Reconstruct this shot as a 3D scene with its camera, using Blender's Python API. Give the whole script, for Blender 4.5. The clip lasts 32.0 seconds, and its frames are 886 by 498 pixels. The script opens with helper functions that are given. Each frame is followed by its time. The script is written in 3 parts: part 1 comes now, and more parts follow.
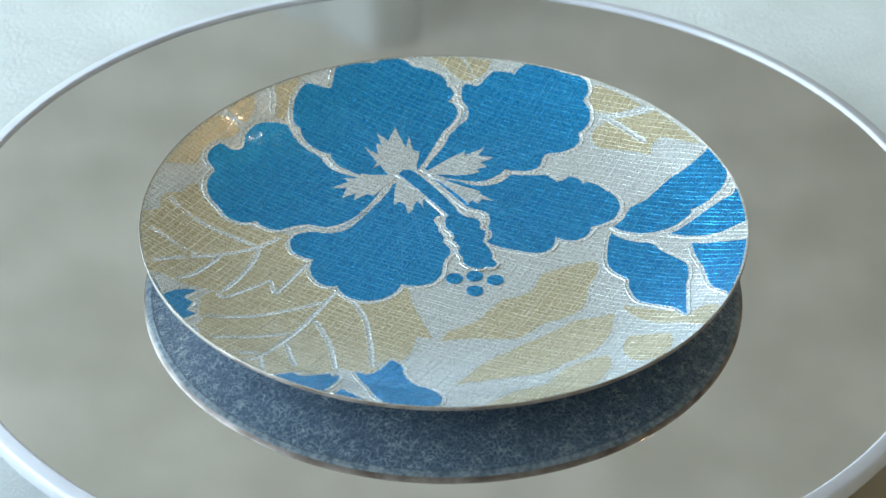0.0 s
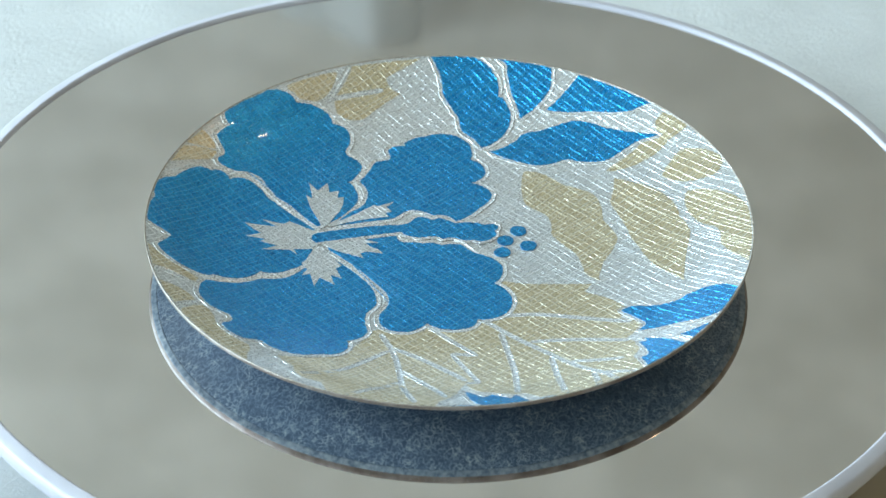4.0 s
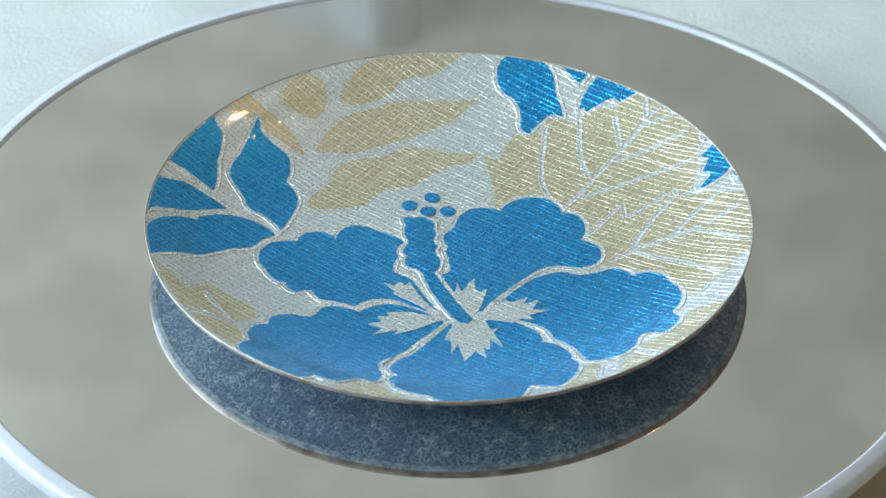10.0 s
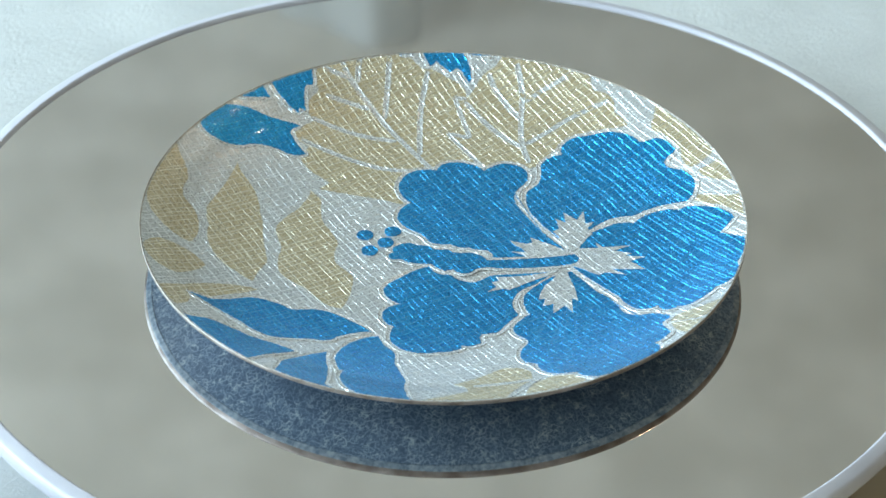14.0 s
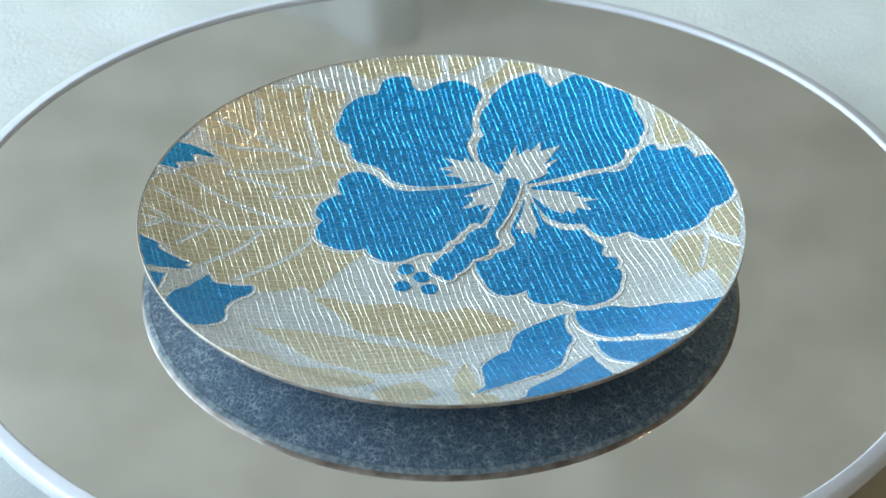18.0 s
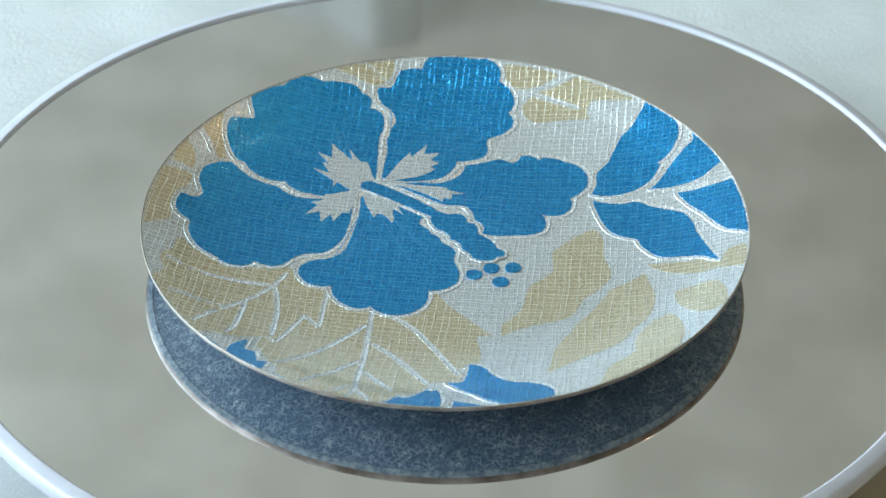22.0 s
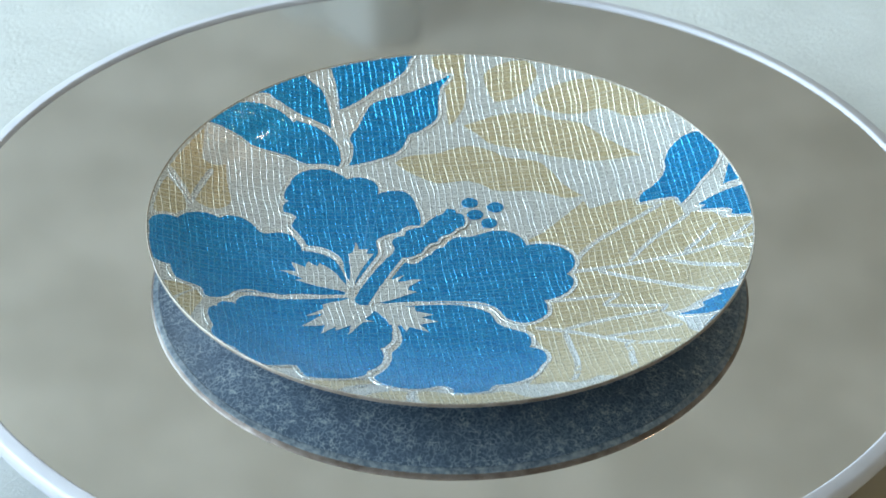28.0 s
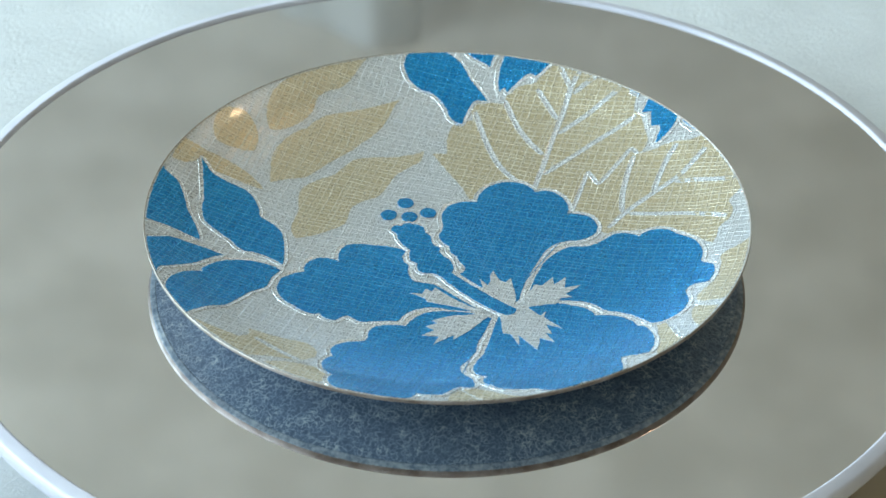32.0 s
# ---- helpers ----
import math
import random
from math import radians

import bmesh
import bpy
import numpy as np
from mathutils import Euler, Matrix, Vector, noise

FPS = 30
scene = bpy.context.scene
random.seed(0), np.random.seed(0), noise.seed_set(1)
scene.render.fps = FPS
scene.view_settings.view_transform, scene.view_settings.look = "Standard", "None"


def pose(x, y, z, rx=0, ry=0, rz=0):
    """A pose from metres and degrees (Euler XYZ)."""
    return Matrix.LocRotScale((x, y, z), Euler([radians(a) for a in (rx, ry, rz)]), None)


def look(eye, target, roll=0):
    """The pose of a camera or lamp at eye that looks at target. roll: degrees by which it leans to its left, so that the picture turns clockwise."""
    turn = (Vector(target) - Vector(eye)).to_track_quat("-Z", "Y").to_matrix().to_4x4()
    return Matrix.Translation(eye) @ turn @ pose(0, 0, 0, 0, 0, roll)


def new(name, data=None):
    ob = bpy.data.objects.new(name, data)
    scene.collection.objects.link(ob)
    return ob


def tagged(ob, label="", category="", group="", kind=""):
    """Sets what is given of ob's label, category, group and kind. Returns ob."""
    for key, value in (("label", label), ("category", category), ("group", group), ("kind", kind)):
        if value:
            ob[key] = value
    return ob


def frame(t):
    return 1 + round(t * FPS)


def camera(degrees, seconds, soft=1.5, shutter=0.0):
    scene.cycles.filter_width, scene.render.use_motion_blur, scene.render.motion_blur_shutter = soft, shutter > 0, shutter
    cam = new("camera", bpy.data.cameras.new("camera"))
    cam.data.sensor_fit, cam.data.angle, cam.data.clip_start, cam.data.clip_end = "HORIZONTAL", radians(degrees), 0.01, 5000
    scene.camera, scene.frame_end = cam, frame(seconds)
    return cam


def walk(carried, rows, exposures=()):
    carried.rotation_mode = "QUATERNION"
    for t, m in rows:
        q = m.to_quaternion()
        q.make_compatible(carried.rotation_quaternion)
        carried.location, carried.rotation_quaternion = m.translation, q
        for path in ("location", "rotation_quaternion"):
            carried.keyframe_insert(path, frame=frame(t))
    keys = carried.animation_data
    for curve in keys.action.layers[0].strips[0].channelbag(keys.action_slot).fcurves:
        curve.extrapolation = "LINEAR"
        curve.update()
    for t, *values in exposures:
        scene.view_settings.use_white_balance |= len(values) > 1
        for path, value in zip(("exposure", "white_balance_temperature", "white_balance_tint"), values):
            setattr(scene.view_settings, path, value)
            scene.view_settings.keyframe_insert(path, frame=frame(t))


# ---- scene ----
from mathutils.geometry import delaunay_2d_cdt

# A foil-and-enamel plate turns on a mirrored turntable; the camera stands still.
cam = camera(18.66, 32.0)
EYE, AIM = (0.0000, -0.5454, 0.3935), (-0.0007, 0.0004, 0.0000)
cam.data.dof.use_dof, cam.data.dof.focus_distance, cam.data.dof.aperture_fstop = True, 0.66, 30.0
walk(cam, [(0.0, look(EYE, AIM, 0.67)), (32.0, look(EYE, AIM, 0.67))])

# ---- light ----
world = bpy.data.worlds.new("sky")
scene.world = world
world.use_nodes = True
wn = world.node_tree
sky = wn.nodes.new("ShaderNodeTexSky")
sky.sky_type, sky.sun_disc = "NISHITA", False
sky.sun_elevation, sky.sun_rotation = radians(40), radians(250)
wn.links.new(sky.outputs["Color"], wn.nodes["Background"].inputs["Color"])
wn.nodes["Background"].inputs["Strength"].default_value = 0.1
scene.view_settings.exposure = 0.0


def area_lamp(name, eye, target, width, height, watts, colour):
    data = bpy.data.lights.new(name, "AREA")
    data.shape, data.size, data.size_y = "RECTANGLE", width, height
    data.energy, data.color = watts, colour
    ob = new(name, data)
    ob.matrix_world = look(eye, target)
    return ob


# daylight in the west window opening and an added north one, and a small warm lamp under the ceiling
area_lamp("window_light", (-2.32, 0.4, 0.80), (1.0, 0.4, -0.20), 3.2, 1.4, 172, (0.595, 0.82, 0.96))
# unseen north window, added to brighten the far ceiling and the plate's front
area_lamp("north_fill_light", (-0.6, 3.45, 0.80), (-0.6, 0.0, 0.80), 1.76, 1.38, 8, (0.60, 0.82, 0.97))
area_lamp("lamp_light", (0.50, 1.17, 1.60), (0.50, 0.80, 0.0), 0.03, 0.08, 1.0, (1.0, 0.68, 0.4))

# ---- materials ----
MM = 0.001


def material(name, colour, rough=0.5, metal=0.0, coat=0.0):
    m = bpy.data.materials.new(name)
    m.use_nodes = True
    b = m.node_tree.nodes["Principled BSDF"]
    b.inputs["Base Color"].default_value = (*colour, 1)
    b.inputs["Roughness"].default_value = rough
    b.inputs["Metallic"].default_value = metal
    b.inputs["Coat Weight"].default_value = coat
    b.inputs["Coat Roughness"].default_value = 0.04
    return m, m.node_tree, b


def node(tree, kind, **values):
    n = tree.nodes.new(kind)
    for key, value in values.items():
        n.inputs[key].default_value = value
    return n


def math_node(tree, op, a, b):
    n = tree.nodes.new("ShaderNodeMath")
    n.operation = op
    n.inputs[2].default_value = 0.5
    for i, v in enumerate((a, b)):
        if isinstance(v, (int, float)):
            n.inputs[i].default_value = v
        else:
            tree.links.new(v, n.inputs[i])
    return n.outputs[0]


def ramp(tree, source, stops):
    n = tree.nodes.new("ShaderNodeValToRGB")
    e = n.color_ramp.elements
    while len(e) < len(stops):
        e.new(0.5)
    for el, (pos, col) in zip(e, stops):
        el.position, el.color = pos, (*col, 1)
    tree.links.new(source, n.inputs[0])
    return n.outputs[0]


def noise_tex(tree, coord, scale, detail=3.0, rough=0.55):
    n = node(tree, "ShaderNodeTexNoise", Scale=scale, Detail=detail, Roughness=rough)
    tree.links.new(coord, n.inputs["Vector"])
    return n.outputs["Fac"]


def threads(tree, coord, angle, pitch, seed, fat=0.095):
    """Raised threads of a pressed weave: near-parallel lines, unevenly spaced. Gives their height and where each one lies."""
    mp = tree.nodes.new("ShaderNodeMapping")
    mp.inputs["Rotation"].default_value = (0, 0, radians(-angle))
    mp.inputs["Location"].default_value = (0.1 + seed, 0.2 + seed, 0)
    mp.inputs["Scale"].default_value = (1, 1, 0)
    tree.links.new(coord, mp.inputs["Vector"])
    xyz = tree.nodes.new("ShaderNodeSeparateXYZ")
    tree.links.new(mp.outputs[0], xyz.inputs[0])
    row = math_node(tree, "DIVIDE", xyz.outputs["Y"], pitch)
    cell = math_node(tree, "FLOOR", row, 0)
    chance = tree.nodes.new("ShaderNodeTexWhiteNoise")
    chance.noise_dimensions = "1D"
    tree.links.new(cell, chance.inputs["W"])
    place = math_node(tree, "MULTIPLY_ADD", chance.outputs["Value"], 0.5)
    place.node.inputs[2].default_value = 0.25
    gap = math_node(tree, "ABSOLUTE", math_node(tree, "SUBTRACT", math_node(tree, "FRACT", row, 0), place), 0)
    rise = tree.nodes.new("ShaderNodeMapRange")
    rise.interpolation_type = "LINEAR"
    for key, value in (("From Min", fat), ("From Max", 0.0), ("To Min", 0.0), ("To Max", 1.0)):
        rise.inputs[key].default_value = value
    tree.links.new(gap, rise.inputs["Value"])
    st = tree.nodes.new("ShaderNodeMapping")
    st.inputs["Scale"].default_value = (0.3, 1.0, 1.0)
    tree.links.new(mp.outputs[0], st.inputs["Vector"])
    broken = ramp(tree, noise_tex(tree, st.outputs[0], 1100, 3.0, 0.65), [(0.38, (0.3,) * 3), (0.58, (1,) * 3)])
    return math_node(tree, "MULTIPLY", rise.outputs[0], broken), rise.outputs[0]


def foil(name, colour, second, metal, rough, relief, coat=0.6, mottle=0.2, glint=0.4, cross=1.2):
    """Pressed foil under clear glaze: a woven relief with glints painted paler along its threads, mottled colour and
    fine grain.
    """
    m, tree, b = material(name, colour, rough, metal, coat)
    b.inputs["Coat Roughness"].default_value = 0.03
    tc = tree.nodes.new("ShaderNodeTexCoord")
    drift = node(tree, "ShaderNodeTexNoise", Scale=62.0, Detail=1.6)
    tree.links.new(tc.outputs["Object"], drift.inputs["Vector"])
    shift = tree.nodes.new("ShaderNodeVectorMath")
    shift.operation = "MULTIPLY_ADD"
    shift.inputs[1].default_value = (0.0022, 0.0022, 0.0)
    tree.links.new(drift.outputs["Color"], shift.inputs[0])
    tree.links.new(tc.outputs["Object"], shift.inputs[2])
    co = shift.outputs[0]
    a, over_a = threads(tree, co, 62, 0.00185, 0.0)
    c, over_c = threads(tree, co, -26, 0.0016, 0.3, 0.105)
    thin, _ = threads(tree, co, 63, 0.0027, 0.6, 0.06)
    a = math_node(tree, "MULTIPLY", a, math_node(tree, "SUBTRACT", 1.0, math_node(tree, "MULTIPLY", over_c, 0.35)))
    c = math_node(tree, "MULTIPLY", c, math_node(tree, "SUBTRACT", 1.0, math_node(tree, "MULTIPLY", over_a, 0.35)))
    weave = math_node(tree, "MAXIMUM", math_node(tree, "MULTIPLY", a, 0.9), math_node(tree, "MULTIPLY", c, cross))
    weave = math_node(tree, "MAXIMUM", weave, math_node(tree, "MULTIPLY", thin, 0.55))
    grain = noise_tex(tree, co, 2300, 2.0, 0.6)
    height = math_node(tree, "ADD", weave, math_node(tree, "MULTIPLY", grain, 0.16))
    bump = node(tree, "ShaderNodeBump", Strength=relief, Distance=0.0003)
    tree.links.new(height, bump.inputs["Height"])
    tree.links.new(bump.outputs[0], b.inputs["Normal"])
    wavy = node(tree, "ShaderNodeBump", Strength=0.17, Distance=0.0003)
    tree.links.new(math_node(tree, "ADD", noise_tex(tree, co, 300, 1.0), math_node(tree, "MULTIPLY", weave, 0.2)), wavy.inputs["Height"])
    tree.links.new(wavy.outputs[0], b.inputs["Coat Normal"])
    mix = tree.nodes.new("ShaderNodeMix")
    mix.data_type = "RGBA"
    mix.inputs["A"].default_value = (*colour, 1)
    mix.inputs["B"].default_value = (*second, 1)
    speck = ramp(tree, noise_tex(tree, co, 2300, 2.0, 0.6), [(0.52, (0,) * 3), (0.68, (1,) * 3)])
    stain = ramp(tree, noise_tex(tree, co, 420, 4.0, 0.65), [(0.35, (0,) * 3), (0.7, (1,) * 3)])
    # thread glints and sparkle specks go into the base colour; stain is plain mottling
    fac = math_node(tree, "MAXIMUM", math_node(tree, "MULTIPLY", weave, glint), math_node(tree, "MULTIPLY", speck, mottle * 1.5))
    fac = math_node(tree, "MAXIMUM", fac, math_node(tree, "MULTIPLY", stain, mottle))
    tree.links.new(fac, mix.inputs["Factor"])
    tree.links.new(mix.outputs["Result"], b.inputs["Base Color"])
    tree.links.new(ramp(tree, grain, [(0.3, (rough * 0.75,) * 3), (0.7, (rough * 1.3,) * 3)]), b.inputs["Roughness"])
    return m


SILVER = foil("silver_foil", (0.525, 0.53, 0.53), (1.0, 1.0, 1.0), 0.6, 0.31, 0.71, 0.5, 0.12, 1.0)
BLUE = foil("blue_enamel", (0.0, 0.182, 0.495), (0.10, 0.68, 1.0), 0.85, 0.29, 0.68, 0.22, 0.24, 0.72)
GOLD = foil("pale_gold_foil", (0.485, 0.392, 0.235), (1.0, 0.95, 0.82), 0.6, 0.31, 0.71, 0.5, 0.12, 1.0)
RIDGE = foil("silver_ridge", (0.59, 0.59, 0.585), (1.0, 1.0, 1.0), 0.6, 0.27, 0.6, 0.6, 0.2, 0.9)
BEAD = foil("rim_glaze", (0.40, 0.34, 0.28), (0.55, 0.5, 0.45), 0.4, 0.3, 0.3)
HAIR = foil("light_blue_line", (0.04, 0.30, 0.62), (0.2, 0.55, 0.85), 0.6, 0.35, 0.3)

EDGE, et, eb = material("plate_edge", (0.4, 0.34, 0.3), 0.35, 0.3, 0.25)
ec = et.nodes.new("ShaderNodeTexCoord")
et.links.new(ramp(et, noise_tex(et, ec.outputs["Object"], 160, 4), [(0.35, (0.15, 0.11, 0.09)), (0.65, (0.34, 0.29, 0.27))]), eb.inputs["Base Color"])

UNDER, ut, ub = material("speckled_navy_glaze", (0.02, 0.05, 0.1), 0.22, 0.0, 0.5)
uc = ut.nodes.new("ShaderNodeTexCoord")


def fibres(scale, width):
    """Thin curling pale lines, where a cloud pattern crosses its middle value."""
    n = noise_tex(ut, uc.outputs["Object"], scale, 1.5, 0.5)
    d = math_node(ut, "ABSOLUTE", math_node(ut, "SUBTRACT", n, 0.5), 0.0)
    return ramp(ut, d, [(0.0, (1.0,) * 3), (width, (0.25,) * 3), (width * 3, (0.0,) * 3)])


cloud = ramp(ut, noise_tex(ut, uc.outputs["Object"], 240, 3.0), [(0.3, (0.3,) * 3), (0.65, (1,) * 3)])
fac = math_node(ut, "MAXIMUM", fibres(560, 0.04), math_node(ut, "MULTIPLY", fibres(950, 0.05), 0.7))
fac = math_node(ut, "MULTIPLY", fac, cloud)
ut.links.new(ramp(ut, fac, [(0.0, (0.13, 0.197, 0.298)), (0.4, (0.26, 0.37, 0.51)), (1.0, (0.68, 0.81, 0.89))]), ub.inputs["Base Color"])

# the pale blue-grey colour stands for window light caught on the glossy lip
LIP, lt, lb = material("lip_sheen_glaze", (0.45, 0.52, 0.58), 0.18, 0.0, 0.3)
lc = lt.nodes.new("ShaderNodeTexCoord")
lt.links.new(ramp(lt, noise_tex(lt, lc.outputs["Object"], 700, 4), [(0.35, (0.17, 0.24, 0.33)), (0.65, (0.44, 0.54, 0.63))]), lb.inputs["Base Color"])

MIRROR, mt, mb = material("mirror_glass", (0.75, 0.725, 0.71), 0.03, 1.0)
mc = mt.nodes.new("ShaderNodeTexCoord")
mt.links.new(ramp(mt, noise_tex(mt, mc.outputs["Object"], 25, 5), [(0.3, (0.025,) * 3), (0.7, (0.05,) * 3)]), mb.inputs["Roughness"])

WHITE, wt, wb = material("white_plastic", (0.70, 0.70, 0.78), 0.38, 0.0, 0.15)
wc = wt.nodes.new("ShaderNodeTexCoord")
wt.links.new(ramp(wt, noise_tex(wt, wc.outputs["Object"], 60, 6), [(0.35, (0.51, 0.49, 0.54)), (0.65, (0.57, 0.55, 0.60))]), wb.inputs["Base Color"])

CLOTH, ct, cb = material("white_cloth", (0.78, 0.78, 0.76), 0.9)
cc = ct.nodes.new("ShaderNodeTexCoord")
cn = noise_tex(ct, cc.outputs["Object"], 18, 6)
ct.links.new(ramp(ct, cn, [(0.3, (0.55, 0.55, 0.54)), (0.7, (0.69, 0.69, 0.68))]), cb.inputs["Base Color"])
cbump = node(ct, "ShaderNodeBump", Strength=0.35, Distance=0.0008)
ct.links.new(math_node(ct, "ADD", noise_tex(ct, cc.outputs["Object"], 900, 4), math_node(ct, "MULTIPLY", noise_tex(ct, cc.outputs["Object"], 70, 3), 1.0)), cbump.inputs["Height"])
ct.links.new(cbump.outputs[0], cb.inputs["Normal"])


def plaster(name, low, high, scale):
    m, tree, b = material(name, low, 0.9)
    tc = tree.nodes.new("ShaderNodeTexCoord")
    tree.links.new(ramp(tree, noise_tex(tree, tc.outputs["Object"], scale, 4), [(0.35, low), (0.65, high)]), b.inputs["Base Color"])
    return m


WALL = plaster("wall_paint", (0.76, 0.73, 0.67), (0.84, 0.81, 0.76), 1.5)
CEIL = plaster("ceiling_paint", (0.63, 0.595, 0.54), (0.79, 0.75, 0.695), 8.0)
SHEER = plaster("curtain_cloth", (0.80, 0.80, 0.78), (0.86, 0.86, 0.85), 9)
st = SHEER.node_tree
holes, through_cloth = st.nodes.new("ShaderNodeBsdfTransparent"), st.nodes.new("ShaderNodeMixShader")
through_cloth.inputs[0].default_value = 0.25
st.links.new(st.nodes["Principled BSDF"].outputs[0], through_cloth.inputs[1])
st.links.new(holes.outputs[0], through_cloth.inputs[2])
st.links.new(through_cloth.outputs[0], st.nodes["Material Output"].inputs["Surface"])
TABLE_WOOD = plaster("light_table_wood", (0.50, 0.39, 0.26), (0.60, 0.49, 0.35), 14)
WOOD = plaster("brown_wood", (0.30, 0.21, 0.11), (0.42, 0.31, 0.18), 14)

# ---- mesh helpers ----


def smooth(me):
    me.polygons.foreach_set("use_smooth", [True] * len(me.polygons))


def make(name, verts, faces, mat, parent=None, soft=True, label=""):
    me = bpy.data.meshes.new(name)
    me.from_pydata(verts, [], faces)
    me.materials.append(mat)
    if soft:
        smooth(me)
    me.update()
    ob = new(name, me)
    if parent:
        ob.parent = parent
    return tagged(ob, label) if label else ob


def lathe(name, profile, mat, parent=None, steps=180, label="", soft=True):
    """Turns an open profile of (radius, height) about the z axis."""
    verts, faces = [], []
    for r, z in profile:
        for i in range(steps):
            a = 2 * math.pi * i / steps
            verts.append((r * math.cos(a), r * math.sin(a), z))
    for j in range(len(profile) - 1):
        for i in range(steps):
            k = (i + 1) % steps
            faces.append((j * steps + i, j * steps + k, (j + 1) * steps + k, (j + 1) * steps + i))
    return make(name, verts, faces, mat, parent, soft, label)


def box(name, x0, x1, y0, y1, z0, z1, mat, parent=None):
    v = [(x, y, z) for z in (z0, z1) for y in (y0, y1) for x in (x0, x1)]
    f = [(0, 2, 3, 1), (4, 5, 7, 6), (0, 1, 5, 4), (2, 6, 7, 3), (0, 4, 6, 2), (1, 3, 7, 5)]
    return make(name, v, f, mat, parent, False)


# ---- room ----
CLOTH_Z = -0.030
tagged(box("floor", -2.5, 2.6, -2.6, 3.6, -0.85, -0.79, WOOD), "plain brown wooden floor of the room", "floor", kind="structure")
tagged(box("ceiling", -2.5, 2.6, -2.6, 3.6, 1.70, 1.80, CEIL), "pale cream painted plaster ceiling", "ceiling", kind="structure")
north = tagged(new("wall_north"), "cream painted wall with an added window opening, out of view", "wall", kind="structure")
box("wall_panel", -2.5, -1.5, 3.5, 3.6, -0.79, 1.70, WALL, north)
box("wall_panel", 0.3, 2.6, 3.5, 3.6, -0.79, 1.70, WALL, north)
box("wall_panel", -1.5, 0.3, 3.5, 3.6, -0.79, 0.10, WALL, north)
box("wall_panel", -1.5, 0.3, 3.5, 3.6, 1.52, 1.70, WALL, north)
tagged(box("wall_south", -2.5, 2.6, -2.6, -2.5, -0.79, 1.70, WALL), "plain cream painted wall", "wall", kind="structure")
# unseen east wall, made brown to warm the right of the plate's underside
tagged(box("wall_east", 2.5, 2.6, -2.5, 3.5, -0.79, 1.70, WOOD), "plain brown wall, unseen, coloured to warm the reflections", "wall", kind="structure")
west = tagged(new("wall_west"), "cream painted wall with a wide window opening", "wall", kind="structure")
box("wall_panel", -2.5, -2.4, -2.5, -1.23, -0.79, 1.70, WALL, west)
box("wall_panel", -2.5, -2.4, 2.03, 3.5, -0.79, 1.70, WALL, west)
box("wall_panel", -2.5, -2.4, -1.23, 2.03, -0.79, 0.08, WALL, west)
box("wall_panel", -2.5, -2.4, -1.23, 2.03, 1.62, 1.70, WALL, west)



def curtain():
    """A pale curtain in loose folds from ceiling to floor, added to draw the mirror's pale streak."""
    n = 80
    xs = [-0.37 + 0.325 * i / n for i in range(n + 1)]
    verts = []
    for z in (-0.785, 1.70):
        for x in xs:
            verts.append((x, 2.84 - 0.75 * (x + 0.08) + 0.008 * math.sin(x * 60) + 14 * max(0.0, x + 0.12) ** 2, z))
    faces = [(i, i + 1, n + 2 + i, n + 1 + i) for i in range(n)]
    ob = make("curtain", verts, faces, SHEER)
    s = ob.modifiers.new("thick", "SOLIDIFY")
    s.thickness = 0.002
    return tagged(ob, "white cloth curtain in loose folds, added for the mirror's pale streak", "curtain")


curtain()
ceiling_lamp = tagged(new("ceiling_lamp"), "small oblong warm ceiling lamp on a short stem", "lamp")
ceiling_lamp.location = (0.50, 1.17, 1.625)
lathe("canopy", [(0.0001, 0.078), (0.03, 0.078), (0.032, 0.084), (0.0001, 0.0845)], WHITE, ceiling_lamp, 32)
lathe("stem", [(0.005, 0.0), (0.005, 0.08)], WHITE, ceiling_lamp, 16)
lathe("shade", [(0.045, -0.012), (0.046, -0.012), (0.047, 0.004), (0.03, 0.012), (0.0001, 0.013)], WHITE, ceiling_lamp, 32).scale = (0.8, 2.1, 1.0)

# ---- table with its cloth ----
table = tagged(new("table"), "light brown wooden table under a white cloth", "table")
box("tabletop", -0.60, 0.60, -0.42, 0.60, CLOTH_Z - 0.034, CLOTH_Z - 0.006, TABLE_WOOD, table)
for lx in (-0.55, 0.49):
    for ly in (-0.37, 0.49):
        box("leg", lx, lx + 0.06, ly, ly + 0.06, -0.79, CLOTH_Z - 0.034, TABLE_WOOD, table)


def cloth_height(x, y):
    n = noise.noise(Vector((x * 9, y * 7, 0.3))) * 0.5 + noise.noise(Vector((x * 22, y * 19, 4.0))) * 0.2
    return CLOTH_Z + 0.0035 * (n - 0.7)


def tablecloth():
    n = 90
    ys = [-0.44 + 1.06 * i / n for i in range(n + 1)]
    verts = []
    for y in ys:
        edge = 0.085 + 0.35 * (y + 0.06)
        for i in range(n + 1):
            x = -0.62 + (edge + 0.62) * i / n
            verts.append((x, y, cloth_height(x, y)))
    faces = [(j * (n + 1) + i, j * (n + 1) + i + 1, (j + 1) * (n + 1) + i + 1, (j + 1) * (n + 1) + i) for j in range(n) for i in range(n)]
    ob = make("tablecloth", verts, faces, CLOTH)
    s = ob.modifiers.new("thick", "SOLIDIFY")
    s.thickness, s.offset = 0.0012, -1
    return tagged(ob, "white slightly creased cloth spread on the table", "tablecloth")


tablecloth()

